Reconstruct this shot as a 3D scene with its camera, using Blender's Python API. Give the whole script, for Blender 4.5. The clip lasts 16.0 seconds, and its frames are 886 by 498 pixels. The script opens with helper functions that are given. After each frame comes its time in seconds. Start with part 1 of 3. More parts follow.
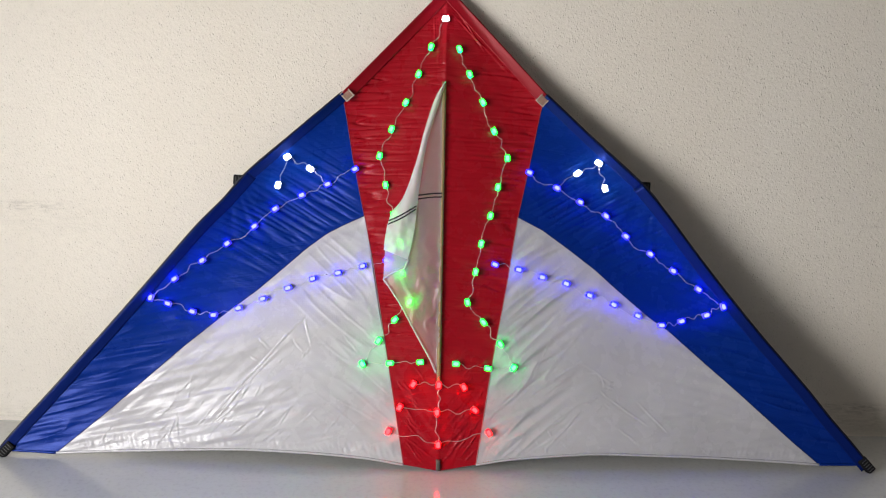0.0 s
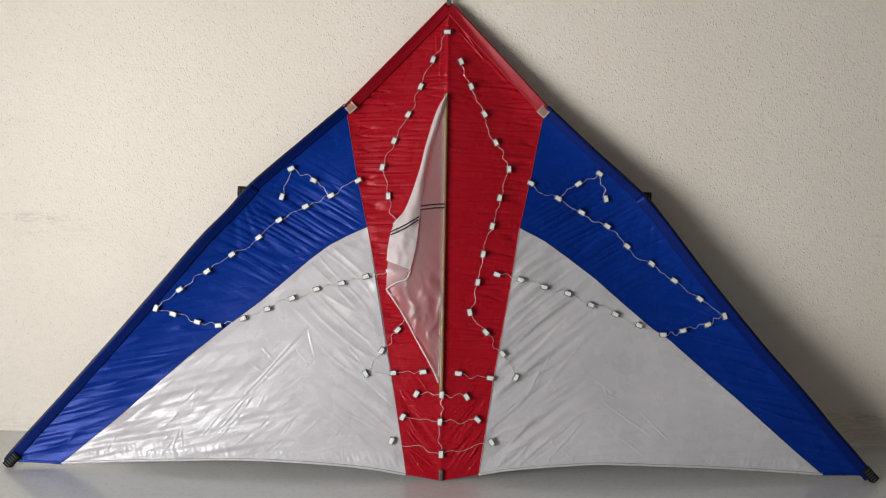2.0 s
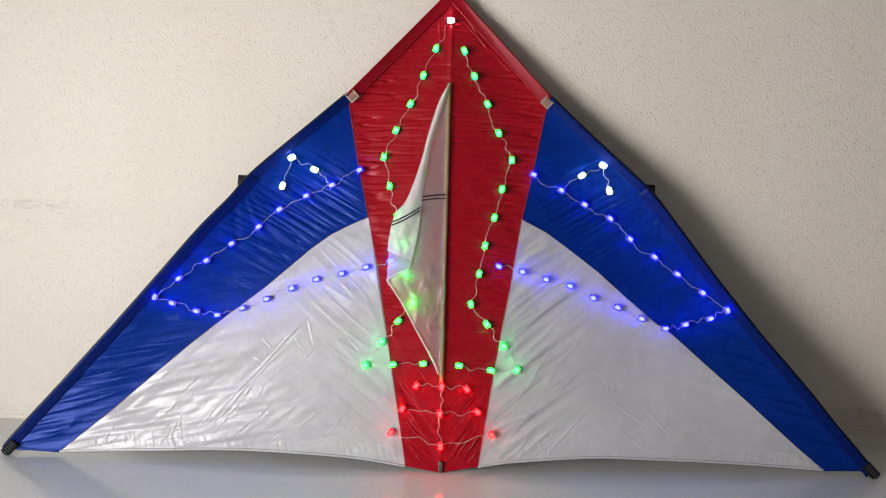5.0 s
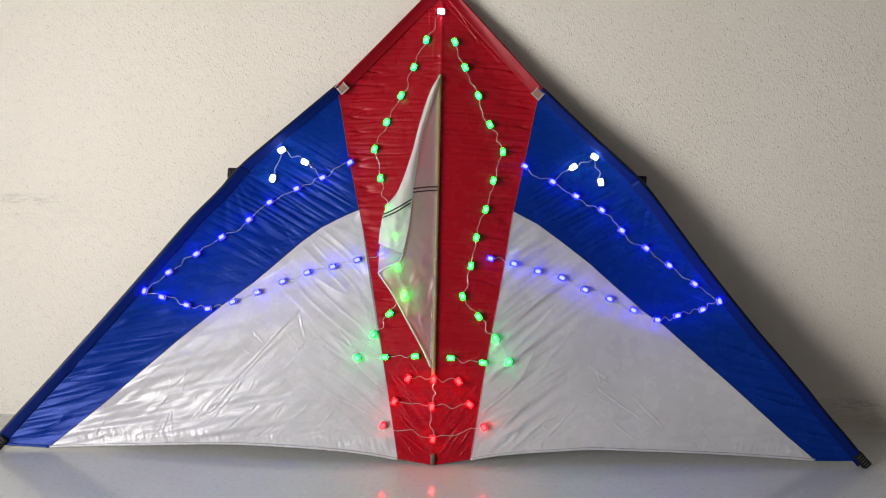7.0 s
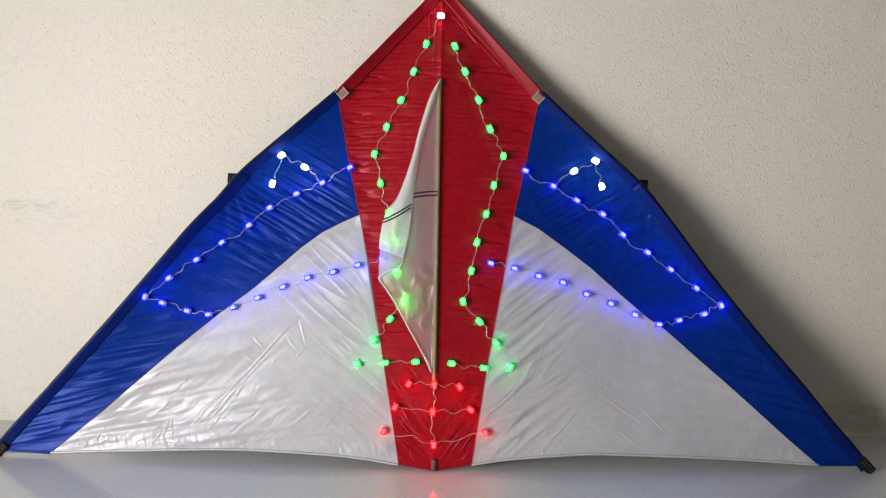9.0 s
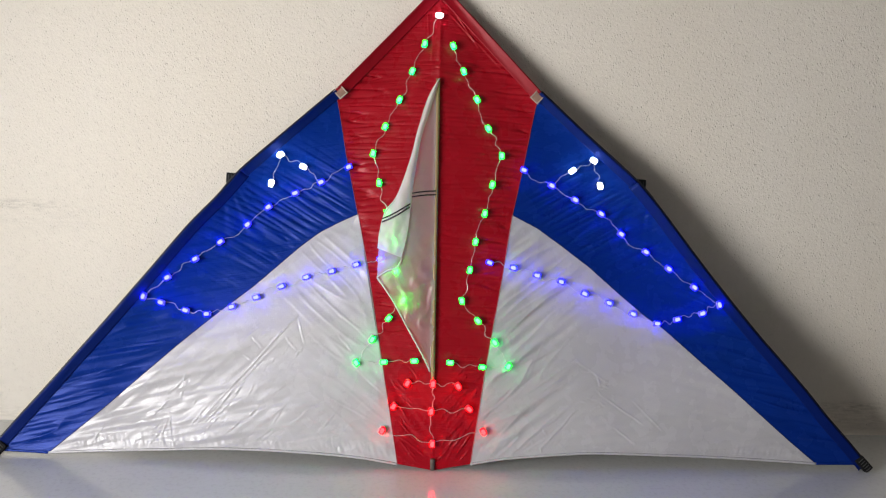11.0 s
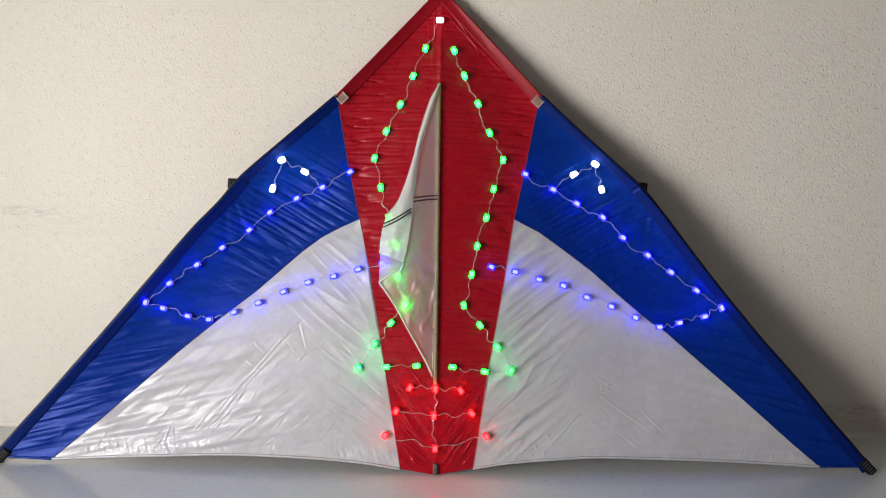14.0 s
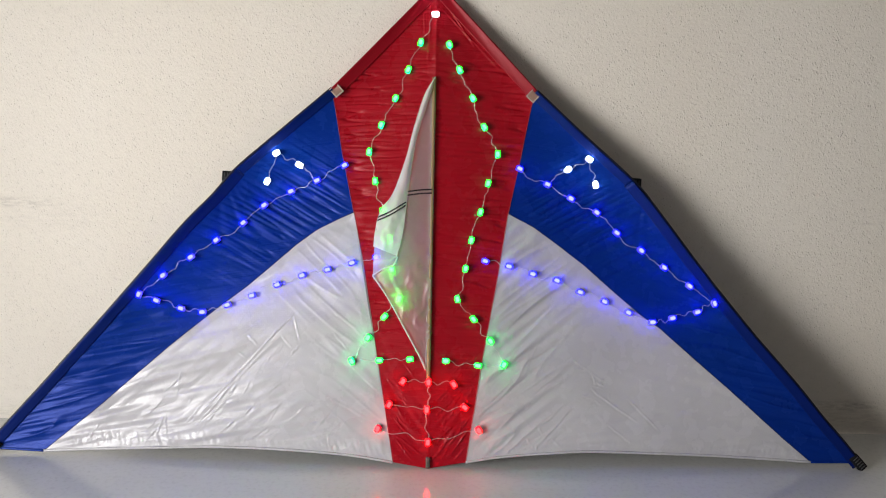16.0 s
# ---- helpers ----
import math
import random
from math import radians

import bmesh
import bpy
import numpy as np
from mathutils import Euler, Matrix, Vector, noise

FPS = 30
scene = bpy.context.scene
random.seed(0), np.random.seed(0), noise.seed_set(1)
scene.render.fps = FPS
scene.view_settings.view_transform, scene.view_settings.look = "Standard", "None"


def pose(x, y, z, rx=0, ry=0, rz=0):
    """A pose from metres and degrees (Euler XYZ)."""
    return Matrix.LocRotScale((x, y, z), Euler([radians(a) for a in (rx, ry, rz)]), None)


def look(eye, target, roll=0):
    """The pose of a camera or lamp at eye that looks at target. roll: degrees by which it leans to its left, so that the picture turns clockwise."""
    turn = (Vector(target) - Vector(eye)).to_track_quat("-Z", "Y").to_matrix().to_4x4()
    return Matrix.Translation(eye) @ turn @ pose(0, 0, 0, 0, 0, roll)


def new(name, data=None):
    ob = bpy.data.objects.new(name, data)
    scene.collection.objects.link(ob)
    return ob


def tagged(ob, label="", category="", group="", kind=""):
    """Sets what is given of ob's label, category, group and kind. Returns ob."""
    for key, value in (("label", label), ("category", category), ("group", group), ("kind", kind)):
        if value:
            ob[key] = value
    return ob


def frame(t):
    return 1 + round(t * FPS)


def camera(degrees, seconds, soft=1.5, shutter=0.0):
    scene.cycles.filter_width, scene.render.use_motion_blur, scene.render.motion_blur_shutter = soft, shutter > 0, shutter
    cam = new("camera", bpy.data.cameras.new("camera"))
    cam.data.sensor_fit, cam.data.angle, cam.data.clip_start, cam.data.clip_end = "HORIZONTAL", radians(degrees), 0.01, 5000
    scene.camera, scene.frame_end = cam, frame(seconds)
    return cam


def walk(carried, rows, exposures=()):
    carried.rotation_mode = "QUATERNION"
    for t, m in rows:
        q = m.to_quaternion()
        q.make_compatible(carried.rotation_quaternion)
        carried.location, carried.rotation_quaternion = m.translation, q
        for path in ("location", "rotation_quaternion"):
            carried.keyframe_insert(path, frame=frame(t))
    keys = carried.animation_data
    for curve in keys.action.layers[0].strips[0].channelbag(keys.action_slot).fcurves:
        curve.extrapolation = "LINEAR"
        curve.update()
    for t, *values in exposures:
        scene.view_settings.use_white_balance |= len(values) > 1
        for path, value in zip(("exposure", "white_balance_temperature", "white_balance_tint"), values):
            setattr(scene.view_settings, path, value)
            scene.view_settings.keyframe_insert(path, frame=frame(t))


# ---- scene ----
# ---- camera ----
cam = camera(62, 16.0, soft=1.1)


def held(x, y, z, pitch, yaw, roll):
    """A camera pose: degrees below level, to the left, and of lean."""
    return pose(x, y, z) @ pose(0, 0, 0, 0, 0, yaw) @ pose(0, 0, 0, 90 - pitch) @ pose(0, 0, 0, 0, 0, roll)


walk(cam, [
    (0, held(-0.0033, -1.9703, 0.8554, 9.804, -0.158, 1.149)),
    (0.5, held(-0.0002, -1.977, 0.8529, 9.747, -0.348, 1.207)),
    (1, held(0.0029, -1.9787, 0.8639, 9.874, -0.416, 1.082)),
    (1.5, held(0.0012, -1.9817, 0.8616, 9.5, 0, 1.02)),
    (2, held(0.003, -1.9825, 0.8571, 8.991, 0.237, 0.926)),
    (2.5, held(0.0047, -1.9799, 0.8628, 9.214, 0.223, 0.956)),
    (3, held(0.0036, -1.9784, 0.8519, 9.234, 0.077, 1.112)),
    (3.5, held(0.003, -1.9736, 0.8592, 9.592, 0.228, 1.161)),
    (4, held(-0.0006, -1.9717, 0.8605, 9.509, 0.378, 1.388)),
    (6.5, held(0.0074, -1.9669, 0.8396, 9.869, 0.019, 1.367)),
    (7, held(0.0089, -1.965, 0.8443, 9.969, -0.175, 1.246)),
    (7.5, held(0.0117, -1.9616, 0.8478, 10.274, -0.089, 1.144)),
    (8, held(0.0124, -1.9611, 0.8516, 10.14, 0.028, 1)),
    (8.5, held(0.0151, -1.9602, 0.8478, 9.788, -0.032, 0.881)),
    (9, held(0.0173, -1.9575, 0.8522, 9.872, 0.135, 1.019)),
    (11.5, held(0.0133, -1.9617, 0.8503, 9.829, -0.123, 1.062)),
    (12, held(0.0134, -1.9633, 0.8502, 9.561, -0.094, 1.027)),
    (12.5, held(0.0118, -1.9638, 0.8531, 9.569, -0.009, 1.005)),
    (13, held(0.0138, -1.9594, 0.8582, 9.7, 0.07, 0.915)),
    (13.5, held(0.0157, -1.9603, 0.8557, 9.517, 0.06, 0.853)),
    (14, held(0.0149, -1.9589, 0.8566, 9.695, 0.089, 0.723)),
    (14.5, held(0.0141, -1.9593, 0.8599, 9.957, 0.073, 0.876)),
    (15, held(0.014, -1.9623, 0.8487, 9.62, -0.376, 1.201)),
    (15.5, held(0.0187, -1.9618, 0.8525, 9.904, -0.308, 1.206)),
    (16, held(0.0182, -1.9629, 0.8451, 9.784, -0.284, 1.169)),
], exposures=[(0, 0.0), (4, 0.01), (7, -0.03), (9, 0.0), (12.5, -0.03), (15, -0.05), (16, -0.03)])

# ---- world and light ----
world = bpy.data.worlds.new("world")
scene.world = world
world.use_nodes = True
wn = world.node_tree
sky = wn.nodes.new("ShaderNodeTexSky")
sky.sky_type, sky.sun_disc = "NISHITA", False
sky.sun_elevation, sky.sun_rotation = radians(40), radians(200)
wn.links.new(sky.outputs[0], wn.nodes["Background"].inputs[0])
wn.nodes["Background"].inputs[1].default_value = 0.08

# Daylight that enters by the window opening in the west wall.
WIN_Y0, WIN_Y1, WIN_Z0, WIN_Z1, WEST = -3.1, -1.4, 0.02, 1.18, -2.05
day = new("window_daylight", bpy.data.lights.new("window_daylight", "AREA"))
day.data.shape, day.data.size, day.data.size_y = "RECTANGLE", WIN_Y1 - WIN_Y0, WIN_Z1 - WIN_Z0
day.data.energy, day.data.color = 119, (1.0, 0.98, 0.965)
mid = Vector((WEST - 0.05, (WIN_Y0 + WIN_Y1) / 2, (WIN_Z0 + WIN_Z1) / 2))
day.matrix_world = look(mid, mid + Vector((1, 0, 0)))


# ---- materials ----
class Mat:
    """A small builder for node materials."""

    def __init__(self, name, base=(0.5, 0.5, 0.5), rough=0.5, metal=0.0, spec=0.5):
        self.m = bpy.data.materials.new(name)
        self.m.use_nodes = True
        self.t = self.m.node_tree
        self.b = self.t.nodes["Principled BSDF"]
        self.b.inputs["Base Color"].default_value = (*base, 1)
        self.b.inputs["Roughness"].default_value = rough
        self.b.inputs["Metallic"].default_value = metal
        self.b.inputs["Specular IOR Level"].default_value = spec
        self.base = base

    def node(self, kind, **values):
        n = self.t.nodes.new(kind)
        for key, value in values.items():
            n.inputs[key].default_value = value
        return n

    def link(self, a, b):
        self.t.links.new(a, b)

    def coords(self, scale=(1, 1, 1), turn=(0, 0, 0)):
        c = self.t.nodes.new("ShaderNodeTexCoord")
        p = self.t.nodes.new("ShaderNodeMapping")
        p.inputs["Scale"].default_value = scale
        p.inputs["Rotation"].default_value = turn
        self.link(c.outputs["Object"], p.inputs["Vector"])
        return p.outputs[0]

    def noise(self, size, detail=3, rough=0.55, at=None, distort=0.0):
        n = self.node("ShaderNodeTexNoise", Scale=1 / size, Detail=detail, Roughness=rough, Distortion=distort)
        self.link(at or self.coords(), n.inputs["Vector"])
        return n.outputs["Fac"]

    def ramp(self, fac, lo, hi, a=0.0, b=1.0):
        n = self.node("ShaderNodeMapRange", **{"From Min": lo, "From Max": hi, "To Min": a, "To Max": b})
        self.link(fac, n.inputs["Value"])
        return n.outputs[0]

    def math(self, op, a, b):
        n = self.t.nodes.new("ShaderNodeMath")
        n.operation = op
        for i, v in enumerate((a, b)):
            if isinstance(v, (int, float)):
                n.inputs[i].default_value = v
            else:
                self.link(v, n.inputs[i])
        return n.outputs[0]

    def mix(self, fac, a, b):
        n = self.t.nodes.new("ShaderNodeMix")
        n.data_type = "RGBA"
        for socket, v in ((n.inputs[0], fac), (n.inputs[6], a), (n.inputs[7], b)):
            if isinstance(v, (int, float)):
                socket.default_value = v
            elif isinstance(v, tuple):
                socket.default_value = (*v, 1)
            else:
                self.link(v, socket)
        return n.outputs[2]

    def colour(self, socket):
        self.link(socket, self.b.inputs["Base Color"])

    def rough(self, socket):
        self.link(socket, self.b.inputs["Roughness"])

    def bump(self, socket, depth, strength=1.0):
        n = self.node("ShaderNodeBump", Strength=strength, Distance=depth)
        self.link(socket, n.inputs["Height"])
        if self.b.inputs["Normal"].links:
            self.link(self.b.inputs["Normal"].links[0].from_socket, n.inputs["Normal"])
        self.link(n.outputs[0], self.b.inputs["Normal"])


def shade(c, k):
    return tuple(v * k for v in c)


def nylon(name, base, rough=0.32, through_share=0.14, clear=0.0, pulls=(), spec=0.4, tint=0.0, crumple=0.0):
    """Thin woven sailcloth: a ripstop grid, a soft shine, and a little light that passes through."""
    m = Mat(name, base, rough, spec=spec)
    peak = max(base)
    m.b.inputs["Specular Tint"].default_value = (*(1 - tint + tint * min(1, v / peak + 0.12) for v in base), 1)
    patch = m.noise(0.16, 4)
    grain = m.noise(0.0025, 2)
    c = m.mix(m.ramp(patch, 0.3, 0.7), shade(base, 0.9), shade(base, 1.06))
    m.colour(m.mix(m.ramp(grain, 0.3, 0.7, 0, 0.3), c, shade(base, 0.82)))
    m.rough(m.ramp(m.noise(0.05, 3), 0.3, 0.7, rough - 0.06, rough + 0.07))
    sep = m.t.nodes.new("ShaderNodeSeparateXYZ")
    m.link(m.coords(), sep.inputs[0])
    lines = None
    for out in (0, 2):
        saw = m.math("PINGPONG", m.math("MULTIPLY", sep.outputs[out], 1 / 0.005), 0.5)
        rib = m.ramp(saw, 0.0, 0.12, 1.0, 0.0)
        lines = rib if lines is None else m.math("MAXIMUM", lines, rib)
    m.bump(lines, 0.00010, 0.4)
    m.bump(m.noise(0.014, 3, 0.5, distort=0.6), 0.0004, 0.5)
    # Straight pressed creases of a sheet that was folded small, here and there.
    if crumple:
        for size, share in ((0.11, 1.0), (0.05, 0.5)):
            cells = m.t.nodes.new("ShaderNodeTexVoronoi")
            cells.feature = "DISTANCE_TO_EDGE"
            cells.inputs["Scale"].default_value = 1 / size
            m.link(m.coords((1.0, 1.0, 1.25), (0, 0.6, 0)), cells.inputs["Vector"])
            line = m.ramp(cells.outputs["Distance"], 0.0, 0.0026 / size, 1.0, 0.0)
            where = m.ramp(m.noise(0.13 if share == 1 else 0.09, 3), 0.5, 0.68)
            m.bump(m.math("MULTIPLY", line, where), crumple * share, 0.8)
    # Drawn-out fine wrinkles, mirrored about the spine.
    if pulls:
        both = m.t.nodes.new("ShaderNodeCombineXYZ")
        m.link(m.math("ABSOLUTE", sep.outputs[0], 0.0), both.inputs[0])
        m.link(sep.outputs[2], both.inputs[1])
        for turn, wide, long, depth in pulls:
            rot = m.node("ShaderNodeVectorRotate", Angle=radians(-turn))
            rot.rotation_type = "Z_AXIS"
            m.link(both.outputs[0], rot.inputs["Vector"])
            size = m.t.nodes.new("ShaderNodeMapping")
            size.inputs["Scale"].default_value = (1 / long, 1 / wide, 1)
            m.link(rot.outputs[0], size.inputs["Vector"])
            n = m.noise(1.0, 3, 0.6, at=size.outputs[0], distort=0.4)
            ridge = m.ramp(m.math("ABSOLUTE", m.math("SUBTRACT", n, 0.5), 0.0), 0.0, 0.11, 1.0, 0.0)
            m.bump(m.math("ADD", m.math("MULTIPLY", ridge, 0.6), n), depth, 0.8)
    out = m.t.nodes["Material Output"]
    tr = m.t.nodes.new("ShaderNodeBsdfTranslucent")
    tr.inputs[0].default_value = (*base, 1)
    mixed = m.t.nodes.new("ShaderNodeMixShader")
    mixed.inputs[0].default_value = through_share
    m.link(m.b.outputs[0], mixed.inputs[1])
    m.link(tr.outputs[0], mixed.inputs[2])
    last = mixed
    if clear:
        last = m.t.nodes.new("ShaderNodeMixShader")
        last.inputs[0].default_value = clear
        see = m.t.nodes.new("ShaderNodeBsdfTransparent")
        m.link(mixed.outputs[0], last.inputs[1])
        m.link(see.outputs[0], last.inputs[2])
    m.link(last.outputs[0], out.inputs[0])
    return m.m


def wall_material():
    m = Mat("textured_plaster", (0.70, 0.66, 0.59), 0.75, spec=0.25)
    broad = m.noise(0.5, 4, at=m.coords((1, 1, 0.35)))
    fine = m.noise(0.02, 4)
    at = m.coords((1.3, 1.3, 0.85))
    drops = m.node("ShaderNodeTexVoronoi", Scale=1 / 0.0075, Randomness=1.0)
    m.link(at, drops.inputs["Vector"])
    spots = m.ramp(drops.outputs["Distance"], 0.05, 0.5, 1.0, 0.0)
    few = m.ramp(m.noise(0.02, 5, 0.7), 0.44, 0.68)
    grit = m.math("MULTIPLY", spots, few)
    c = m.mix(m.ramp(broad, 0.32, 0.68), (0.78, 0.715, 0.62), (0.81, 0.76, 0.68))
    c = m.mix(m.ramp(fine, 0.3, 0.75, 0, 0.35), c, (0.72, 0.67, 0.59))
    # Scuffs: a faint level smear beside the western edge, brown damp marks low beside the other.
    sep = m.t.nodes.new("ShaderNodeSeparateXYZ")
    m.link(m.coords(), sep.inputs[0])

    def blot(x, z, rx, rz):
        dx = m.math("MULTIPLY", m.math("SUBTRACT", sep.outputs[0], x), 1 / rx)
        dz = m.math("MULTIPLY", m.math("SUBTRACT", sep.outputs[2], z), 1 / rz)
        r = m.math("ADD", m.math("MULTIPLY", dx, dx), m.math("MULTIPLY", dz, dz))
        return m.ramp(r, 0.1, 1.0, 1.0, 0.0)

    smear = m.ramp(m.noise(0.02, 5, 0.7, at=m.coords((0.5, 1, 2.4))), 0.42, 0.66)
    for x, z, rx, rz, dark, col in ((-1.12, 0.612, 0.13, 0.018, 0.45, (0.40, 0.36, 0.31)),
                                    (-1.05, 0.58, 0.22, 0.06, 0.18, (0.45, 0.42, 0.37)),
                                    (1.16, 0.085, 0.11, 0.02, 0.5, (0.30, 0.26, 0.21)),
                                    (1.2, 0.05, 0.16, 0.05, 0.4, (0.36, 0.31, 0.25)),
                                    (-1.2, 0.02, 0.3, 0.03, 0.3, (0.42, 0.38, 0.32)),
                                    (1.16, 0.60, 0.05, 0.008, 0.25, (0.40, 0.36, 0.31))):
        k = m.math("MULTIPLY", m.math("MULTIPLY", blot(x, z, rx, rz), smear), dark)
        c = m.mix(k, c, col)
    m.colour(c)
    m.bump(m.noise(0.0075, 3, 0.6), 0.0022, 0.8)
    m.bump(grit, 0.0021, 0.85)
    return m.m


# Grey for the unseen walls, set by how much light they send back.
def plain_wall():
    m = Mat("unseen_room_grey", (0.24, 0.23, 0.22), 0.8, spec=0.2)
    m.colour(m.mix(m.ramp(m.noise(0.6, 4), 0.3, 0.7), (0.23, 0.22, 0.21), (0.28, 0.27, 0.26)))
    m.bump(m.noise(0.01, 3), 0.001, 0.4)
    return m.m


def floor_material():
    m = Mat("sealed_grey_floor", (0.40, 0.40, 0.39), 0.12, spec=0.85)
    c = m.mix(m.ramp(m.noise(0.5, 5), 0.3, 0.7), (0.60, 0.61, 0.60), (0.66, 0.67, 0.66))
    c = m.mix(m.ramp(m.noise(0.012, 4, 0.7), 0.5, 0.75, 0, 0.3), c, (0.30, 0.30, 0.295))
    m.colour(c)
    m.rough(m.ramp(m.noise(0.08, 4), 0.3, 0.7, 0.11, 0.17))
    m.bump(m.noise(0.12, 3), 0.0003, 0.3)
    return m.m


RED, BLUE, WHITE = (0.40, 0.006, 0.016), (0.003, 0.028, 0.24), (0.62, 0.605, 0.63)
M_WALL, M_PLAIN, M_FLOOR = wall_material(), plain_wall(), floor_material()
M_RED = nylon("red_sailcloth", RED, rough=0.27, pulls=((-4, 0.007, 0.12, 0.0004),), spec=0.31, tint=0.4)
M_BLUE = nylon("blue_sailcloth", BLUE, rough=0.26, pulls=((-9, 0.016, 0.2, 0.0005),), spec=0.37, tint=0.9)
# Sleeve cloth: the light lost in two layers is darkened into its colour.
M_RED_SLEEVE = nylon("dimmed_double_red_sailcloth", (0.27, 0.004, 0.012), rough=0.34, through_share=0.03, spec=0.25, tint=0.5)
M_SLEEVE = nylon("dimmed_double_blue_sailcloth", (0.002, 0.011, 0.105), rough=0.34, through_share=0.02, spec=0.3, tint=0.9)
M_WHITE = nylon("white_sailcloth", WHITE, 0.26, 0.18, spec=0.6, crumple=0.00012)
# White fin cloth; the red light from the panel behind is tinted in.
M_SHEER = nylon("red_lit_sheer_white_cloth", (0.80, 0.68, 0.70), 0.24, 0.6, clear=0.40, spec=0.9)
M_FLAP = nylon("folded_white_cloth", (0.80, 0.77, 0.77), 0.4, 0.3, clear=0.14)
M_ROD = Mat("black_fibre_rod", (0.008, 0.009, 0.022), 0.4).m
M_TAPE = Mat("brown_edge_tape", (0.30, 0.19, 0.09), 0.5).m
M_THREAD = Mat("red_seam_thread", (0.30, 0.02, 0.03), 0.6).m
M_PALE = Mat("pink_seam_thread", (0.50, 0.22, 0.24), 0.6).m
M_DARKBLUE = Mat("dark_seam_thread", (0.02, 0.02, 0.09), 0.6).m
M_BLACKLINE = Mat("black_ribbon", (0.015, 0.015, 0.02), 0.5).m
M_WIRE = Mat("silvery_wire", (0.80, 0.76, 0.74), 0.3, 0.45, spec=0.7).m


def worn(name, base, rough, size, depth, spec=0.4):
    m = Mat(name, base, rough, spec=spec)
    m.colour(m.mix(m.ramp(m.noise(size * 3, 4), 0.3, 0.7), shade(base, 0.7), shade(base, 1.25)))
    m.bump(m.noise(size, 3), depth, 0.7)
    return m.m


M_WEB = worn("black_webbing", (0.008, 0.008, 0.009), 0.75, 0.003, 0.0008, 0.15)
M_STITCH = worn("grey_stitching", (0.07, 0.07, 0.07), 0.6, 0.002, 0.0004)
M_PATCH = worn("tan_reinforcement", (0.34, 0.20, 0.15), 0.55, 0.006, 0.0006)
M_PATCH_EDGE = worn("pale_patch_edge", (0.52, 0.42, 0.35), 0.5, 0.004, 0.0004)
M_FOOT = worn("brown_grey_tape", (0.10, 0.085, 0.07), 0.5, 0.004, 0.0006)
M_CASE = worn("grey_led_case", (0.11, 0.115, 0.11), 0.38, 0.004, 0.0003)
M_CHIP = worn("white_led_chip", (0.78, 0.80, 0.77), 0.3, 0.003, 0.0002)
M_METAL = Mat("tinned_contact", (0.42, 0.40, 0.36), 0.35, 0.8).m


def glow(name, base, strength):
    m = Mat(name, (0.002, 0.002, 0.002), 0.6, spec=0.0)
    m.b.inputs["Emission Color"].default_value = (*base, 1)
    m.b.inputs["Emission Strength"].default_value = strength
    return m.m


# For each colour: the flank that lights the cloth about it, the coloured rim and the hot core.
LIT = {
    "green": (glow("green_led_flank", (0.0, 1.0, 0.18), 38), glow("green_led_rim", (0.0004, 1.0, 0.005), 40), glow("green_led_core", (0.018, 1.0, 0.031), 24)),
    "red": (glow("red_led_flank", (1.0, 0.0, 0.006), 42), glow("red_led_rim", (1.0, 0.0002, 0.0008), 40), glow("red_led_core", (1.0, 0.008, 0.009), 28)),
    "blue": (glow("blue_led_flank", (0.01, 0.008, 1.0), 70), glow("blue_led_rim", (0.0, 0.0, 1.0), 60), glow("blue_led_core", (0.022, 0.023, 1.0), 32)),
    "white": (glow("white_led_flank", (0.9, 0.97, 1.0), 55), glow("white_led_rim", (0.9, 0.97, 1.0), 40), glow("white_led_core", (0.95, 1.0, 0.98), 90)),
}


# ---- mesh helpers ----
def part(name, bm, material, parent, label="", smooth=True):
    """Links a bmesh as one mesh object under a thing or a part."""
    me = bpy.data.meshes.new(name)
    bm.normal_update()
    bm.to_mesh(me)
    bm.free()
    for mat in material if isinstance(material, (list, tuple)) else (material,):
        me.materials.append(mat)
    for p in me.polygons:
        p.use_smooth = smooth
    ob = new(name, me)
    ob.parent = parent
    return tagged(ob, label)


def box(bm, size, at=None, bevel=0.0, mat=0):
    made = bmesh.ops.create_cube(bm, size=1, matrix=(at or Matrix()) @ Matrix.Diagonal((*size, 1)))
    vs = made["verts"]
    faces = {f for v in vs for f in v.link_faces}
    for f in faces:
        f.material_index = mat
    if bevel:
        es = list({e for v in vs for e in v.link_edges})
        res = bmesh.ops.bevel(bm, geom=es, offset=bevel, segments=2, affect="EDGES", profile=0.6)
        for f in res["faces"]:
            f.material_index = mat
    return bm


def tube(bm, pts, r, sides=6, flat=1.0, up=Vector((0, -1, 0.2)), mat=0):
    """A round or flattened tube along points, closed at both ends."""
    rings = []
    pts = [Vector(p) for p in pts]
    for i, p in enumerate(pts):
        d = (pts[min(i + 1, len(pts) - 1)] - pts[max(i - 1, 0)]).normalized()
        n = (up - d * up.dot(d)).normalized()
        s = d.cross(n)
        rings.append([bm.verts.new(p + (s * math.cos(a) + n * math.sin(a) * flat) * r)
                      for a in (2 * math.pi * k / sides for k in range(sides))])
    for a, b in zip(rings, rings[1:]):
        for k in range(sides):
            f = bm.faces.new((a[k], a[(k + 1) % sides], b[(k + 1) % sides], b[k]))
            f.material_index = mat
    bm.faces.new(rings[0][::-1]).material_index = mat
    bm.faces.new(rings[-1]).material_index = mat
    return bm


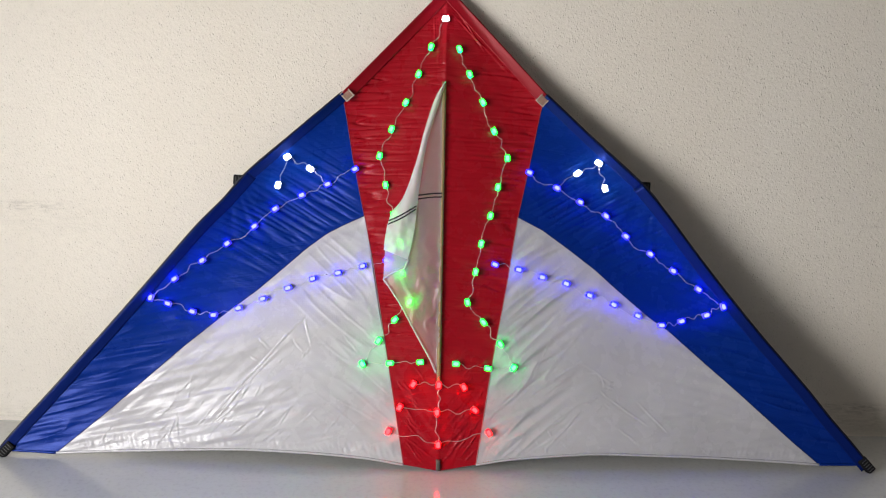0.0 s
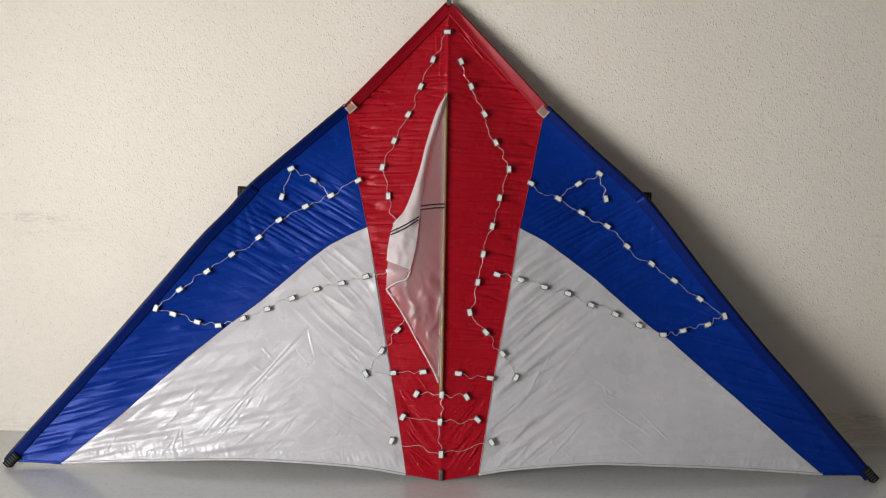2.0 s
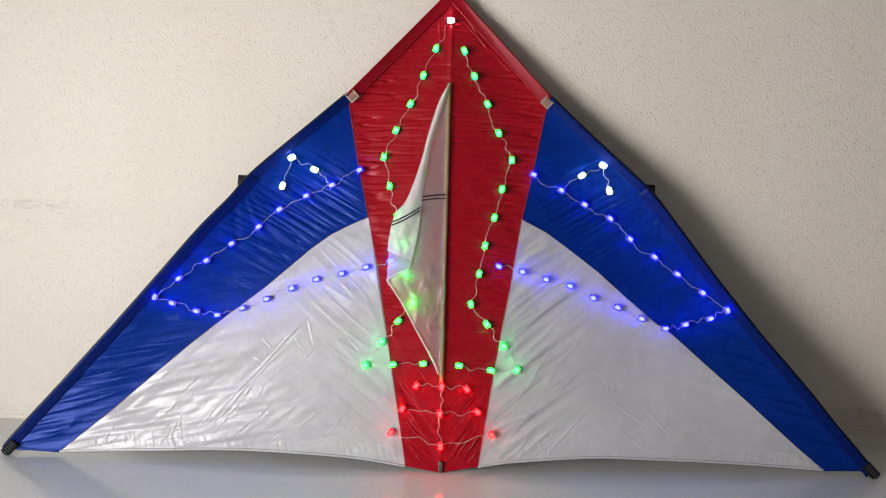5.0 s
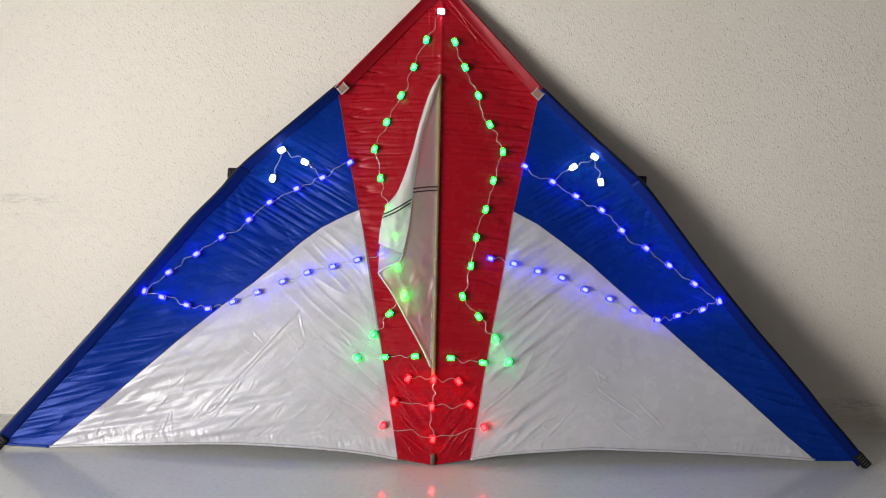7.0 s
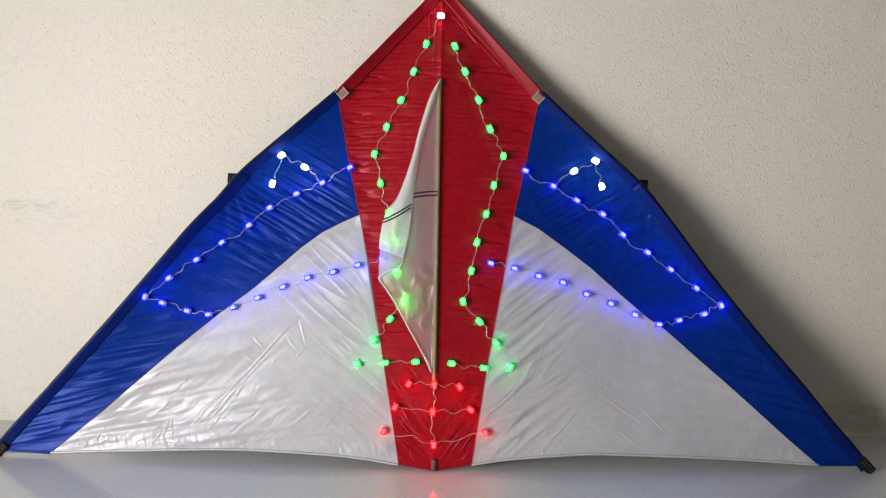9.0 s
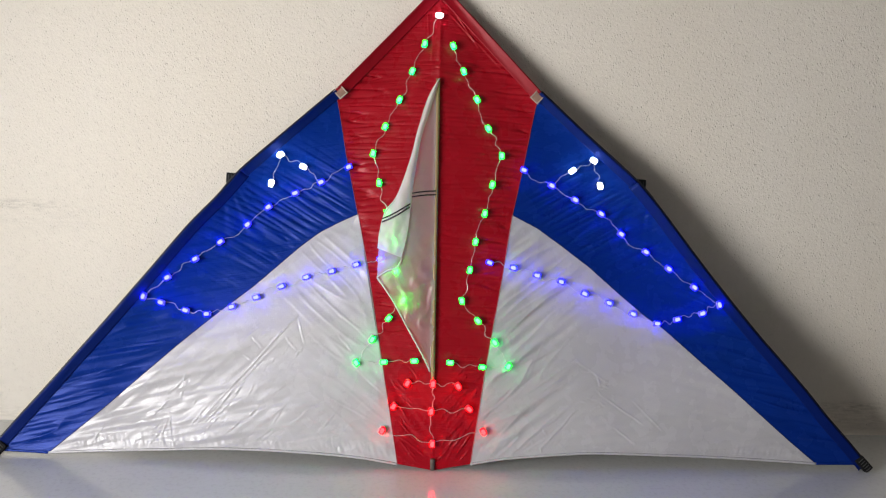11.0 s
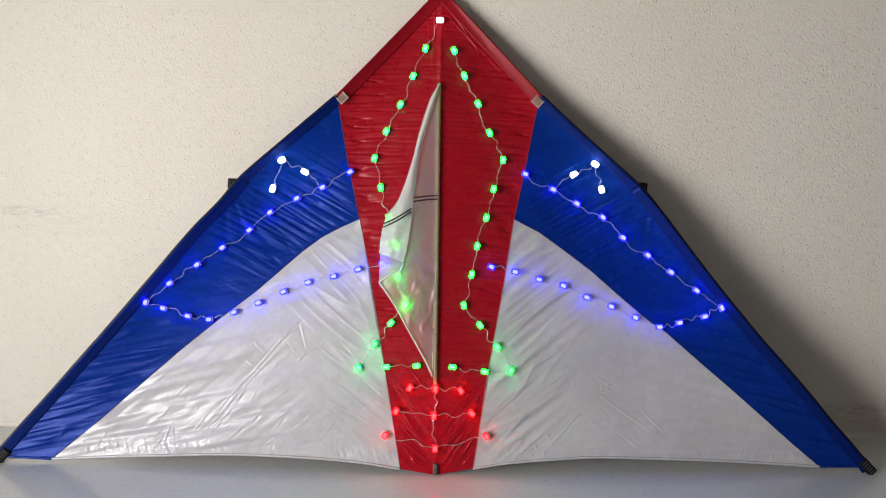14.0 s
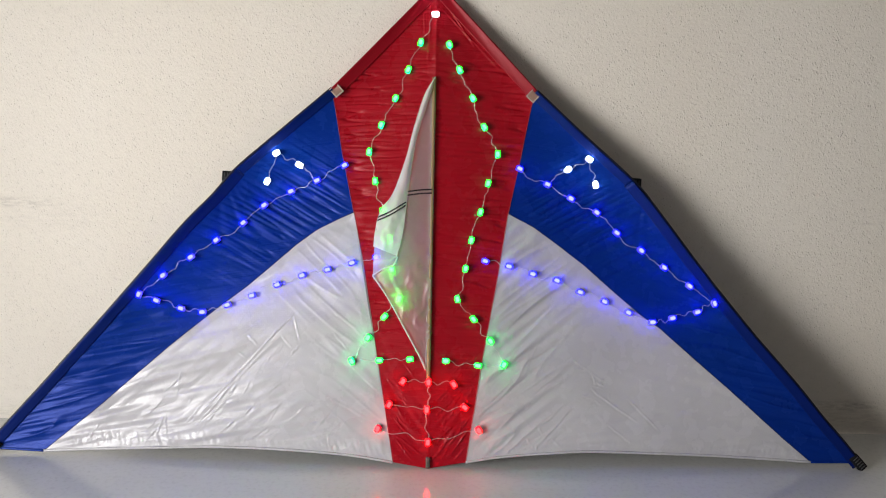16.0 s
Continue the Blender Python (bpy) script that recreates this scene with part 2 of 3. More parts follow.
def along(pts, n, smooth=True):
    """n points at even steps along a line, rounded by a spline through its corners."""
    p = [np.array(q, float) for q in pts]
    if smooth and len(p) > 2:
        q = [2 * p[0] - p[1], *p, 2 * p[-1] - p[-2]]
        fine = []
        for a, b, c, d in zip(q, q[1:], q[2:], q[3:]):
            for t in np.linspace(0, 1, 12, endpoint=False):
                fine.append(0.5 * (2 * b + (c - a) * t + (2 * a - 5 * b + 4 * c - d) * t ** 2 + (3 * b - a - 3 * c + d) * t ** 3))
        p = [*fine, p[-1]]
    p = np.array(p)
    s = np.concatenate([[0], np.cumsum(np.linalg.norm(np.diff(p, axis=0), axis=1))])
    want = np.linspace(0, s[-1], n)
    return np.stack([np.interp(want, s, p[:, i]) for i in range(p.shape[1])], axis=1)


# ---- the room ----
def slab(name, lo, hi, material, label, category):
    bm = bmesh.new()
    lo, hi = Vector(lo), Vector(hi)
    box(bm, hi - lo, Matrix.Translation((lo + hi) / 2))
    ob = part(name, bm, material, None, label, smooth=False)
    return tagged(ob, label, category, kind="structure")


SOUTH, EAST, TOP = -6.5, 4.5, 2.9
slab("floor", (WEST - 0.2, SOUTH - 0.2, -0.12), (EAST + 0.2, 0.2, 0), M_FLOOR, "smooth shiny sealed grey floor", "floor")
slab("wall_north", (WEST - 0.2, 0.0, 0.0), (EAST + 0.2, 0.2, TOP), M_WALL, "cream textured plaster wall with faint scuffs", "wall")
# Unseen walls and ceiling, added to close the room and hold its fill.
slab("wall_east", (EAST, SOUTH, 0.0), (EAST + 0.2, 0.0, TOP), M_PLAIN, "unseen plain grey wall added to close the room", "wall")
slab("wall_south", (WEST - 0.2, SOUTH - 0.2, 0.0), (EAST + 0.2, SOUTH, TOP), M_PLAIN, "unseen plain grey wall added to close the room", "wall")
slab("ceiling", (WEST - 0.2, SOUTH - 0.2, TOP), (EAST + 0.2, 0.2, TOP + 0.15), M_PLAIN, "unseen plain grey ceiling added to close the room", "ceiling")


def west_wall():
    """The unseen wall with the opening that the daylight comes by."""
    bm = bmesh.new()
    for y0, y1, z0, z1 in ((SOUTH, WIN_Y0, 0, TOP), (WIN_Y1, 0, 0, TOP), (WIN_Y0, WIN_Y1, 0, WIN_Z0), (WIN_Y0, WIN_Y1, WIN_Z1, TOP)):
        box(bm, (0.2, y1 - y0, z1 - z0), Matrix.Translation((WEST - 0.1, (y0 + y1) / 2, (z0 + z1) / 2)))
    tagged(part("wall_west", bm, M_PLAIN, None, smooth=False), "unseen plain grey wall added with an open window", "wall", kind="structure")


west_wall()

# ---- the kite ----
# The sail leans on the wall: the spine stands on the floor -0.2602 m before it, the wings fall back a little to each side.
FOOT_Y, LEAN, BACK = -0.2602, 0.2024, 0.0375
NOSE_Z = 1.187

LEAD = {-1: [(-0.009, 1.184), (-0.129, 1.059), (-0.261, 0.923), (-0.385, 0.817), (-0.498, 0.719), (-0.555, 0.653), (-0.626, 0.58), (-0.725, 0.463), (-0.83, 0.34), (-0.911, 0.247), (-0.979, 0.169), (-1.049, 0.091), (-1.096, 0.037), (-1.113, 0.015)],
        1: [(0.011, 1.181), (0.131, 1.058), (0.257, 0.927), (0.366, 0.829), (0.505, 0.708), (0.564, 0.64), (0.683, 0.49), (0.805, 0.345), (0.874, 0.269), (0.937, 0.199), (0.995, 0.13), (1.048, 0.072), (1.095, 0.017)]}
SEAM = {-1: [(-0.258, 0.904), (-0.233, 0.761), (-0.2, 0.615), (-0.173, 0.493), (-0.127, 0.238), (-0.087, 0.012)],
        1: [(0.248, 0.904), (0.22, 0.755), (0.191, 0.619), (0.167, 0.464), (0.129, 0.249), (0.094, 0.015)]}
CURVE = {-1: [(-0.2, 0.615), (-0.249, 0.592), (-0.296, 0.567), (-0.347, 0.529), (-0.412, 0.472), (-0.469, 0.423), (-0.555, 0.358), (-0.655, 0.277), (-0.767, 0.179), (-0.836, 0.118), (-0.968, 0.009)],
         1: [(0.191, 0.619), (0.256, 0.586), (0.319, 0.542), (0.39, 0.49), (0.464, 0.427), (0.538, 0.367), (0.582, 0.339), (0.684, 0.253), (0.757, 0.193), (0.828, 0.132), (0.9, 0.07), (0.968, 0.015)]}
TRAIL = {-1: [(-0.087, 0.012), (-0.165, 0.022), (-0.251, 0.028), (-0.395, 0.032), (-0.54, 0.031), (-0.685, 0.024), (-0.83, 0.017), (-0.968, 0.009)],
         1: [(0.094, 0.015), (0.161, 0.025), (0.232, 0.031), (0.318, 0.036), (0.405, 0.039), (0.535, 0.035), (0.68, 0.03), (0.826, 0.023), (0.968, 0.015)]}


def normal(x):
    """The way out of the sail, towards the room."""
    return Vector((BACK * (1 if x > 0 else -1) * min(1, abs(x) / 0.03), -1, LEAN)).normalized()


def belly(x, z):
    """How far the sail sags back between the spine and the wing's edge."""
    reach = float(np.interp(z, (0, 0.24, 0.5, 0.71, 0.92, 1.18), (1.1, 0.905, 0.68, 0.505, 0.26, 0.01)))
    u = min(1, abs(x) / reach)
    return 0.11 * reach * (0.1 + 0.9 * min(1, max(0, z / 0.6))) * u * (1 - u ** 4)


def on(x, z, out=0.0):
    """A place on the sail, in the kite's own space."""
    return Vector((x, LEAN * z + BACK * abs(x) + belly(x, z), z)) + normal(x) * out


def pull(x, z, ox, oz, turn, wide, long, seed):
    """Fine folds that run in one direction: noise drawn out along it."""
    c, s = math.cos(radians(turn)), math.sin(radians(turn))
    u, v = (x - ox) * c + (z - oz) * s, -(x - ox) * s + (z - oz) * c
    return noise.noise(Vector((u / long, v / wide, seed)))


def fan(x, z, ox, oz, count, long, seed):
    """Folds that spread out from one point."""
    r, a = math.hypot(x - ox, z - oz), math.atan2(z - oz, x - ox)
    return noise.noise(Vector((a * count, r / long, seed)))


def near(d, reach):
    return math.exp(-(d / reach) ** 2)


def crease(x, z, lines):
    """Pressed-in folds of the cloth, each a thin straight ridge."""
    h = 0.0
    for (ax, az), (bx, bz), k in lines:
        if not (min(ax, bx) - 0.02 < x < max(ax, bx) + 0.02 and min(az, bz) - 0.02 < z < max(az, bz) + 0.02):
            continue
        dx, dz = bx - ax, bz - az
        q = dx * dx + dz * dz
        t = ((x - ax) * dx + (z - az) * dz) / q
        if -0.05 < t < 1.05:
            d = ((x - ax) * dz - (z - az) * dx) / math.sqrt(q) + 0.0025 * noise.noise(Vector((t * 3.1, ax * 40, az * 30)))
            if abs(d) < 0.02:
                part_of = 0.35 + 0.9 * max(0, 0.3 + noise.noise(Vector((t * 6, bx * 40, bz * 30))))
                h += 0.75 * k * part_of * math.sin(math.pi * max(0, min(1, t))) ** 0.5 * (0.8 * near(d, 0.0016) - 0.3 * near(d - 0.004, 0.003))
    return h


def sheet(name, rows, relief, material, parent, label="", fade=0.02, thick=0.0008):
    """A cloth panel over a grid of places on the sail, with relief that dies out at its sewn edges."""
    bm = bmesh.new()
    n, k = len(rows), len(rows[0])
    front, rear = [], []
    edge = [rows[0], rows[-1], [r[0] for r in rows], [r[-1] for r in rows]]
    rim = np.concatenate([np.array(e) for e in edge])
    rim = rim[::3]
    for r in rows:
        fr, re = [], []
        gaps = np.sqrt(((np.array(r)[:, None, :] - rim[None]) ** 2).sum(axis=2).min(axis=1))
        for (x, z), d in zip(r, gaps):
            h = relief(x, z) * min(1, d / fade)
            p = on(x, z, h)
            fr.append(bm.verts.new(p))
            re.append(bm.verts.new(p - normal(x) * thick))
        front.append(fr), rear.append(re)
    for i in range(n - 1):
        for j in range(k - 1):
            for g, flip in ((front, False), (rear, True)):
                q = [g[i][j], g[i][j + 1], g[i + 1][j + 1], g[i + 1][j]]
                bm.faces.new(q[::-1] if flip else q)
    bmesh.ops.remove_doubles(bm, verts=bm.verts, dist=0.0002)
    bmesh.ops.recalc_face_normals(bm, faces=bm.faces)
    return part(name, bm, material, parent, label)


def ruled(a, b, n):
    return [[(p[0] * (1 - t) + q[0] * t, p[1] * (1 - t) + q[1] * t) for t in np.linspace(0, 1, n)] for p, q in zip(a, b)]


# Sharp folds pressed into the cloth: from, to, height.
STAR_FOLDS = [((-0.307, 0.054), (-0.218, 0.161), 0.002), ((-0.307, 0.054), (-0.251, 0.072), 0.002), ((-0.251, 0.072), (-0.206, 0.115), 0.0018),
              ((-0.251, 0.072), (-0.247, 0.039), 0.0016), ((-0.307, 0.054), (-0.285, 0.035), 0.0016), ((-0.273, 0.171), (-0.13, 0.103), 0.002),
              ((-0.329, 0.13), (-0.278, 0.084), 0.0014), ((-0.291, 0.152), (-0.358, 0.096), 0.0014), ((-0.468, 0.107), (-0.436, 0.139), 0.0026),
              ((-0.526, 0.063), (-0.463, 0.117), 0.0024), ((-0.449, 0.051), (-0.406, 0.083), 0.0022), ((-0.394, 0.053), (-0.376, 0.072), 0.0018)]
RIDGE_FOLDS = [((-0.463, 0.304), (-0.434, 0.276), 0.0018), ((-0.5, 0.27), (-0.437, 0.226), 0.002), ((-0.578, 0.107), (-0.351, 0.355), 0.0028),
               ((-0.57, 0.108), (-0.40, 0.285), 0.0016), ((-0.404, 0.301), (-0.345, 0.361), 0.0022), ((-0.348, 0.355), (-0.326, 0.288), 0.0022),
               ((-0.379, 0.31), (-0.348, 0.274), 0.0022), ((-0.353, 0.256), (-0.331, 0.283), 0.0018), ((-0.244, 0.318), (-0.199, 0.268), 0.0018),
               ((-0.204, 0.247), (-0.118, 0.173), 0.0022), ((-0.254, 0.375), (-0.168, 0.321), 0.0018), ((-0.2, 0.309), (-0.128, 0.261), 0.0018)]
TIP_FOLDS = [((-0.673, 0.184), (-0.67, 0.138), 0.0014), ((-0.702, 0.183), (-0.697, 0.142), 0.0012), ((-0.686, 0.056), (-0.671, 0.1), 0.0022),
             ((-0.66, 0.057), (-0.669, 0.116), 0.002), ((-0.863, 0.03), (-0.832, 0.077), 0.0018), ((-0.615, 0.08), (-0.571, 0.13), 0.0024),
             ((-0.586, 0.081), (-0.492, 0.187), 0.0026), ((-0.579, 0.065), (-0.53, 0.121), 0.0022), ((-0.566, 0.093), (-0.508, 0.146), 0.0024),
             ((-0.631, 0.161), (-0.628, 0.216), 0.0012)]
EAST_FOLDS = [((0.274, 0.055), (0.363, 0.146), 0.003), ((0.269, 0.055), (0.272, 0.036), 0.0026), ((0.192, 0.063), (0.22, 0.031), 0.002),
              ((0.231, 0.085), (0.266, 0.046), 0.002), ((0.268, 0.106), (0.289, 0.073), 0.002), ((0.306, 0.073), (0.337, 0.041), 0.0016),
              ((0.427, 0.175), (0.531, 0.104), 0.0024), ((0.503, 0.164), (0.578, 0.091), 0.0022), ((0.45, 0.102), (0.508, 0.061), 0.0016),
              ((0.41, 0.225), (0.421, 0.197), 0.0026), ((0.422, 0.203), (0.44, 0.196), 0.0024), ((0.387, 0.17), (0.401, 0.174), 0.0022),
              ((0.292, 0.349), (0.225, 0.2), 0.0016), ((0.36, 0.26), (0.447, 0.203), 0.0012)]


def scattered(count, x0, x1, z0, z1, turn, spread, shortest, longest, height, seed):
    """Small folds strewn over a stretch of the cloth, all in about one direction."""
    pick = random.Random(seed)
    made = []
    for _ in range(count):
        x, z = pick.uniform(x0, x1), pick.uniform(z0, z1)
        a, half = radians(pick.gauss(turn, spread)), pick.uniform(shortest, longest) / 2
        made.append(((x - half * math.cos(a), z - half * math.sin(a)), (x + half * math.cos(a), z + half * math.sin(a)), height * pick.uniform(0.4, 1)))
    return made


CREASES = {
    -1: STAR_FOLDS + RIDGE_FOLDS + TIP_FOLDS + scattered(26, -0.7, -0.38, 0.05, 0.2, 46, 12, 0.02, 0.07, 0.002, 5)
    + scattered(16, -0.5, -0.36, 0.2, 0.34, 42, 16, 0.02, 0.05, 0.0009, 6) + scattered(44, -0.88, -0.12, 0.03, 0.05, 55, 30, 0.012, 0.03, 0.0016, 7),
    1: EAST_FOLDS + scattered(34, 0.13, 0.3, 0.05, 0.36, 38, 6, 0.05, 0.13, 0.0017, 8) + scattered(30, 0.12, 0.85, 0.035, 0.055, -60, 40, 0.012, 0.03, 0.0013, 9)
    + scattered(10, 0.36, 0.46, 0.14, 0.24, -20, 40, 0.01, 0.03, 0.0018, 10),
}
RED_CREASES = [((0.009, 0.02), (0.064, 0.083), 0.002), ((0.037, 0.033), (0.097, 0.115), 0.0024), ((0.056, 0.033), (0.102, 0.101), 0.0022),
               ((0.018, 0.061), (0.073, 0.115), 0.0018), ((0.072, 0.213), (0.081, 0.229), 0.0018), ((0.038, 0.253), (0.047, 0.262), 0.0018),
               ((0.057, 0.229), (0.095, 0.261), 0.0018), ((0.079, 0.069), (0.104, 0.097), 0.002), ((-0.087, 0.121), (-0.044, 0.073), 0.002),
               ((-0.091, 0.084), (-0.015, 0.033), 0.0018), ((-0.073, 0.117), (-0.049, 0.095), 0.0016), ((-0.062, 0.04), (-0.038, 0.018), 0.0016),
               ((-0.079, 0.172), (-0.05, 0.15), 0.0016), ((0.065, 0.02), (0.093, 0.051), 0.002), ((0.0, 1.17), (0.10, 1.03), 0.002),
               ((0.01, 1.13), (0.17, 0.97), 0.0018), ((-0.03, 1.12), (-0.03, 1.03), 0.0014), ((-0.015, 1.14), (-0.02, 0.98), 0.0012)]
RED_CREASES += scattered(26, 0.03, 0.115, 0.03, 0.27, 47, 6, 0.02, 0.06, 0.002, 11) + scattered(14, -0.1, -0.03, 0.03, 0.24, -48, 7, 0.02, 0.05, 0.0014, 12)


def ridged(v, k=4.0):
    """A thin crest where the noise passes nought."""
    return max(0.0, 1 - abs(v) * k) ** 1.5


def white_relief(side):
    west = side < 0

    def relief(x, z):
        ax = abs(x)
        seam = float(np.interp(z, (0, 0.617), (0.09, 0.195)))
        by_seam, far = near(ax - seam - 0.07, 0.12), min(1, max(0, (ax - seam - 0.08) / 0.15))
        broad = 0.0058 * pull(x, z, 0, 0, 14 if west else -8, 0.06, 0.45, 3.1 + side) * (1 if west else 0.4)
        folds = 0.0034 * pull(x, z, 0, 0, 36 * side, 0.02, 0.26, 7.7 + side) * by_seam * (0.4 if west else 1.6)
        strands = (0.0012 if west else 0.0004) * pull(x, z, 0, 0, 40 if west else 30, 0.014, 0.16, 2.7) * far * near(z - 0.16, 0.14)
        fine = 0.0022 * ridged(pull(x, z, 0, 0, 37 * side, 0.03, 0.2, 5.2 + side), 5) * by_seam * (0.4 if west else 1)
        low = (0.0046 if west else 0.0012) * pull(x, z, 0, 0, 12 if west else 5, 0.016, 0.2, 9.4 + side) * near(z - 0.05, 0.1) * (0.2 + far)
        tip = (0.0048 if west else 0.0012) * pull(ax, z, 0, 0, -14, 0.018, 0.3, 4.6 + side) * min(1, max(0, (ax - 0.45) / 0.3))
        hem = 0.0018 * pull(x, z, 0, 0, 70 * side, 0.009, 0.04, 2.2) * near(z - 0.03, 0.025)
        return broad + folds + strands + fine + low + tip + hem + (1.1 if west else 1.3) * crease(x, z, CREASES[side])
    return relief


def blue_relief(side):
    def relief(x, z):
        ax = abs(x)
        zone = near(math.hypot((ax - 0.38) * 0.7, z - 0.605), 0.13)
        tight = (0.0036 * pull(ax, z, 0, 0, 27, 0.0095, 0.3, 4.0 + side) - 0.0046 * ridged(pull(ax, z, 0, 0, 29, 0.017, 0.3, 1.0 + side))) * zone * (1 if side < 0 else 1.4)
        hub = math.hypot(ax - 0.53, z - 0.69)
        rays = 0.0034 * fan(ax, z, 0.54, 0.73, 8, 0.6, 1.3 + side) * near(hub - 0.07, 0.09)
        lower = (0.0058 * pull(ax, z, 0, 0, -10, 0.019, 0.24, 6.1 + side) + 0.0026 * ridged(pull(ax, z, 0, 0, -13, 0.03, 0.2, 8.3 + side), 5) + 0.002 * pull(ax, z, 0, 0, -12, 0.045, 0.4, 2.9)) * min(1, max(0, (ax - 0.5) / 0.25))
        mid = 0.0026 * pull(ax, z, 0, 0, 12, 0.022, 0.22, 5.5 + side) * near(ax - 0.5, 0.16)
        return tight + rays + lower + mid + 0.003 * pull(x, z, 0, 0, 45 * side, 0.2, 0.4, 1.0)
    return relief


def red_relief(x, z):
    ax = abs(x)
    half = np.interp(z, (0, 0.617, 0.91, 1.18), (0.09, 0.195, 0.255, 0.01))
    rim = near(half - ax, 0.075)
    tilt = 4 if x < 0 else -5
    bars = 0.0026 * pull(x, z, 0, 0, tilt, 0.009, 0.13, 3.3) - 0.0038 * ridged(pull(x, z, 0, 0, tilt * 0.6, 0.019, 0.18, 7.9), 6)
    bars *= (0.9 * rim + 0.3 * near(z - 0.85, 0.2) + 0.12) * (1.15 if 0.33 < z < 1.0 else 0.3)
    wide = 0.0012 * pull(x, z, 0, 0, 3, 0.035, 0.25, 6.6)
    low = 0.0030 * pull(ax, z, 0, 0, 52, 0.016, 0.12, 1.1) * near(z, 0.22)
    top = 0.0018 * pull(ax, z, 0, 0, -48, 0.02, 0.2, 4.4) * near(z - 1.08, 0.14)
    ridge = 0.0018 * near(x, 0.006) * (1 if z > 0.9 else 0.3)
    return bars + wide + low + top + ridge + 2.8 * crease(x, z, RED_CREASES)


def ribbon(line, side, a, b, bulge, n, parent, name, material, label="", out=0.0024):
    """A sewn sleeve of cloth from a to b metres inside the sail's outer edge, lifted at that edge by the spar."""
    p = along(line, n)
    bm = bmesh.new()
    rings = []
    for i, (x, z) in enumerate(p):
        d = p[min(i + 1, n - 1)] - p[max(i - 1, 0)]
        d = d / np.linalg.norm(d)
        inward = np.array((-d[1], d[0])) * side * -1
        if inward[1] > 0 and abs(inward[0]) < 1e-6:
            inward = -inward
        if inward[0] * side > 0:
            inward = -inward
        ring = []
        for k in range(9):
            t = k / 8
            q = np.array((x, z)) + inward * (a + (b - a) * t)
            wob = 0.0007 * noise.noise(Vector((i * 0.23, t * 3, side * 4.0)))
            ring.append(bm.verts.new(on(q[0], q[1], out + wob * math.sin(math.pi * t) + bulge * (1 - t) ** 1.3)))
        for t in (0.9, 0.1):
            q = np.array((x, z)) + inward * (a + (b - a) * t)
            ring.append(bm.verts.new(on(q[0], q[1], -0.0025)))
        rings.append(ring)
    for r, s in zip(rings, rings[1:]):
        for k in range(11):
            bm.faces.new((r[k], r[(k + 1) % 11], s[(k + 1) % 11], s[k]))
    bm.faces.new(rings[0]), bm.faces.new(rings[-1])
    bmesh.ops.recalc_face_normals(bm, faces=bm.faces)
    return part(name, bm, material, parent, label)


def line_on(pts, n, out, smooth=True):
    return [on(x, z, out) for x, z in along(pts, n, smooth)]


def facing(x, z, turn, out):
    """A frame on the sail: its z points out of it, its x runs at that angle to the level."""
    zz = normal(x)
    xx = (Vector((1, 0, 0)) - zz * zz.x).normalized()
    m = Matrix((xx, zz.cross(xx), zz)).transposed().to_4x4()
    return Matrix.Translation(on(x, z, out)) @ m @ Matrix.Rotation(radians(turn), 4, "Z")


def webbing(name, parent, x, z, turn, size, label, out=0.004):
    """A stitched black webbing pocket."""
    bm = bmesh.new()
    at = facing(x, z, turn, out)
    box(bm, (size[0], size[1], 0.012), at, 0.003)
    ob = part(name, bm, M_WEB, parent, label)
    for k in range(5):
        bm = bmesh.new()
        box(bm, (0.0018, size[1] * 0.62, 0.0014), at @ Matrix.Translation((size[0] * (k - 2) * 0.17, 0, 0.0064)), 0.0004)
        part("stitching", bm, M_STITCH, ob)
    return ob


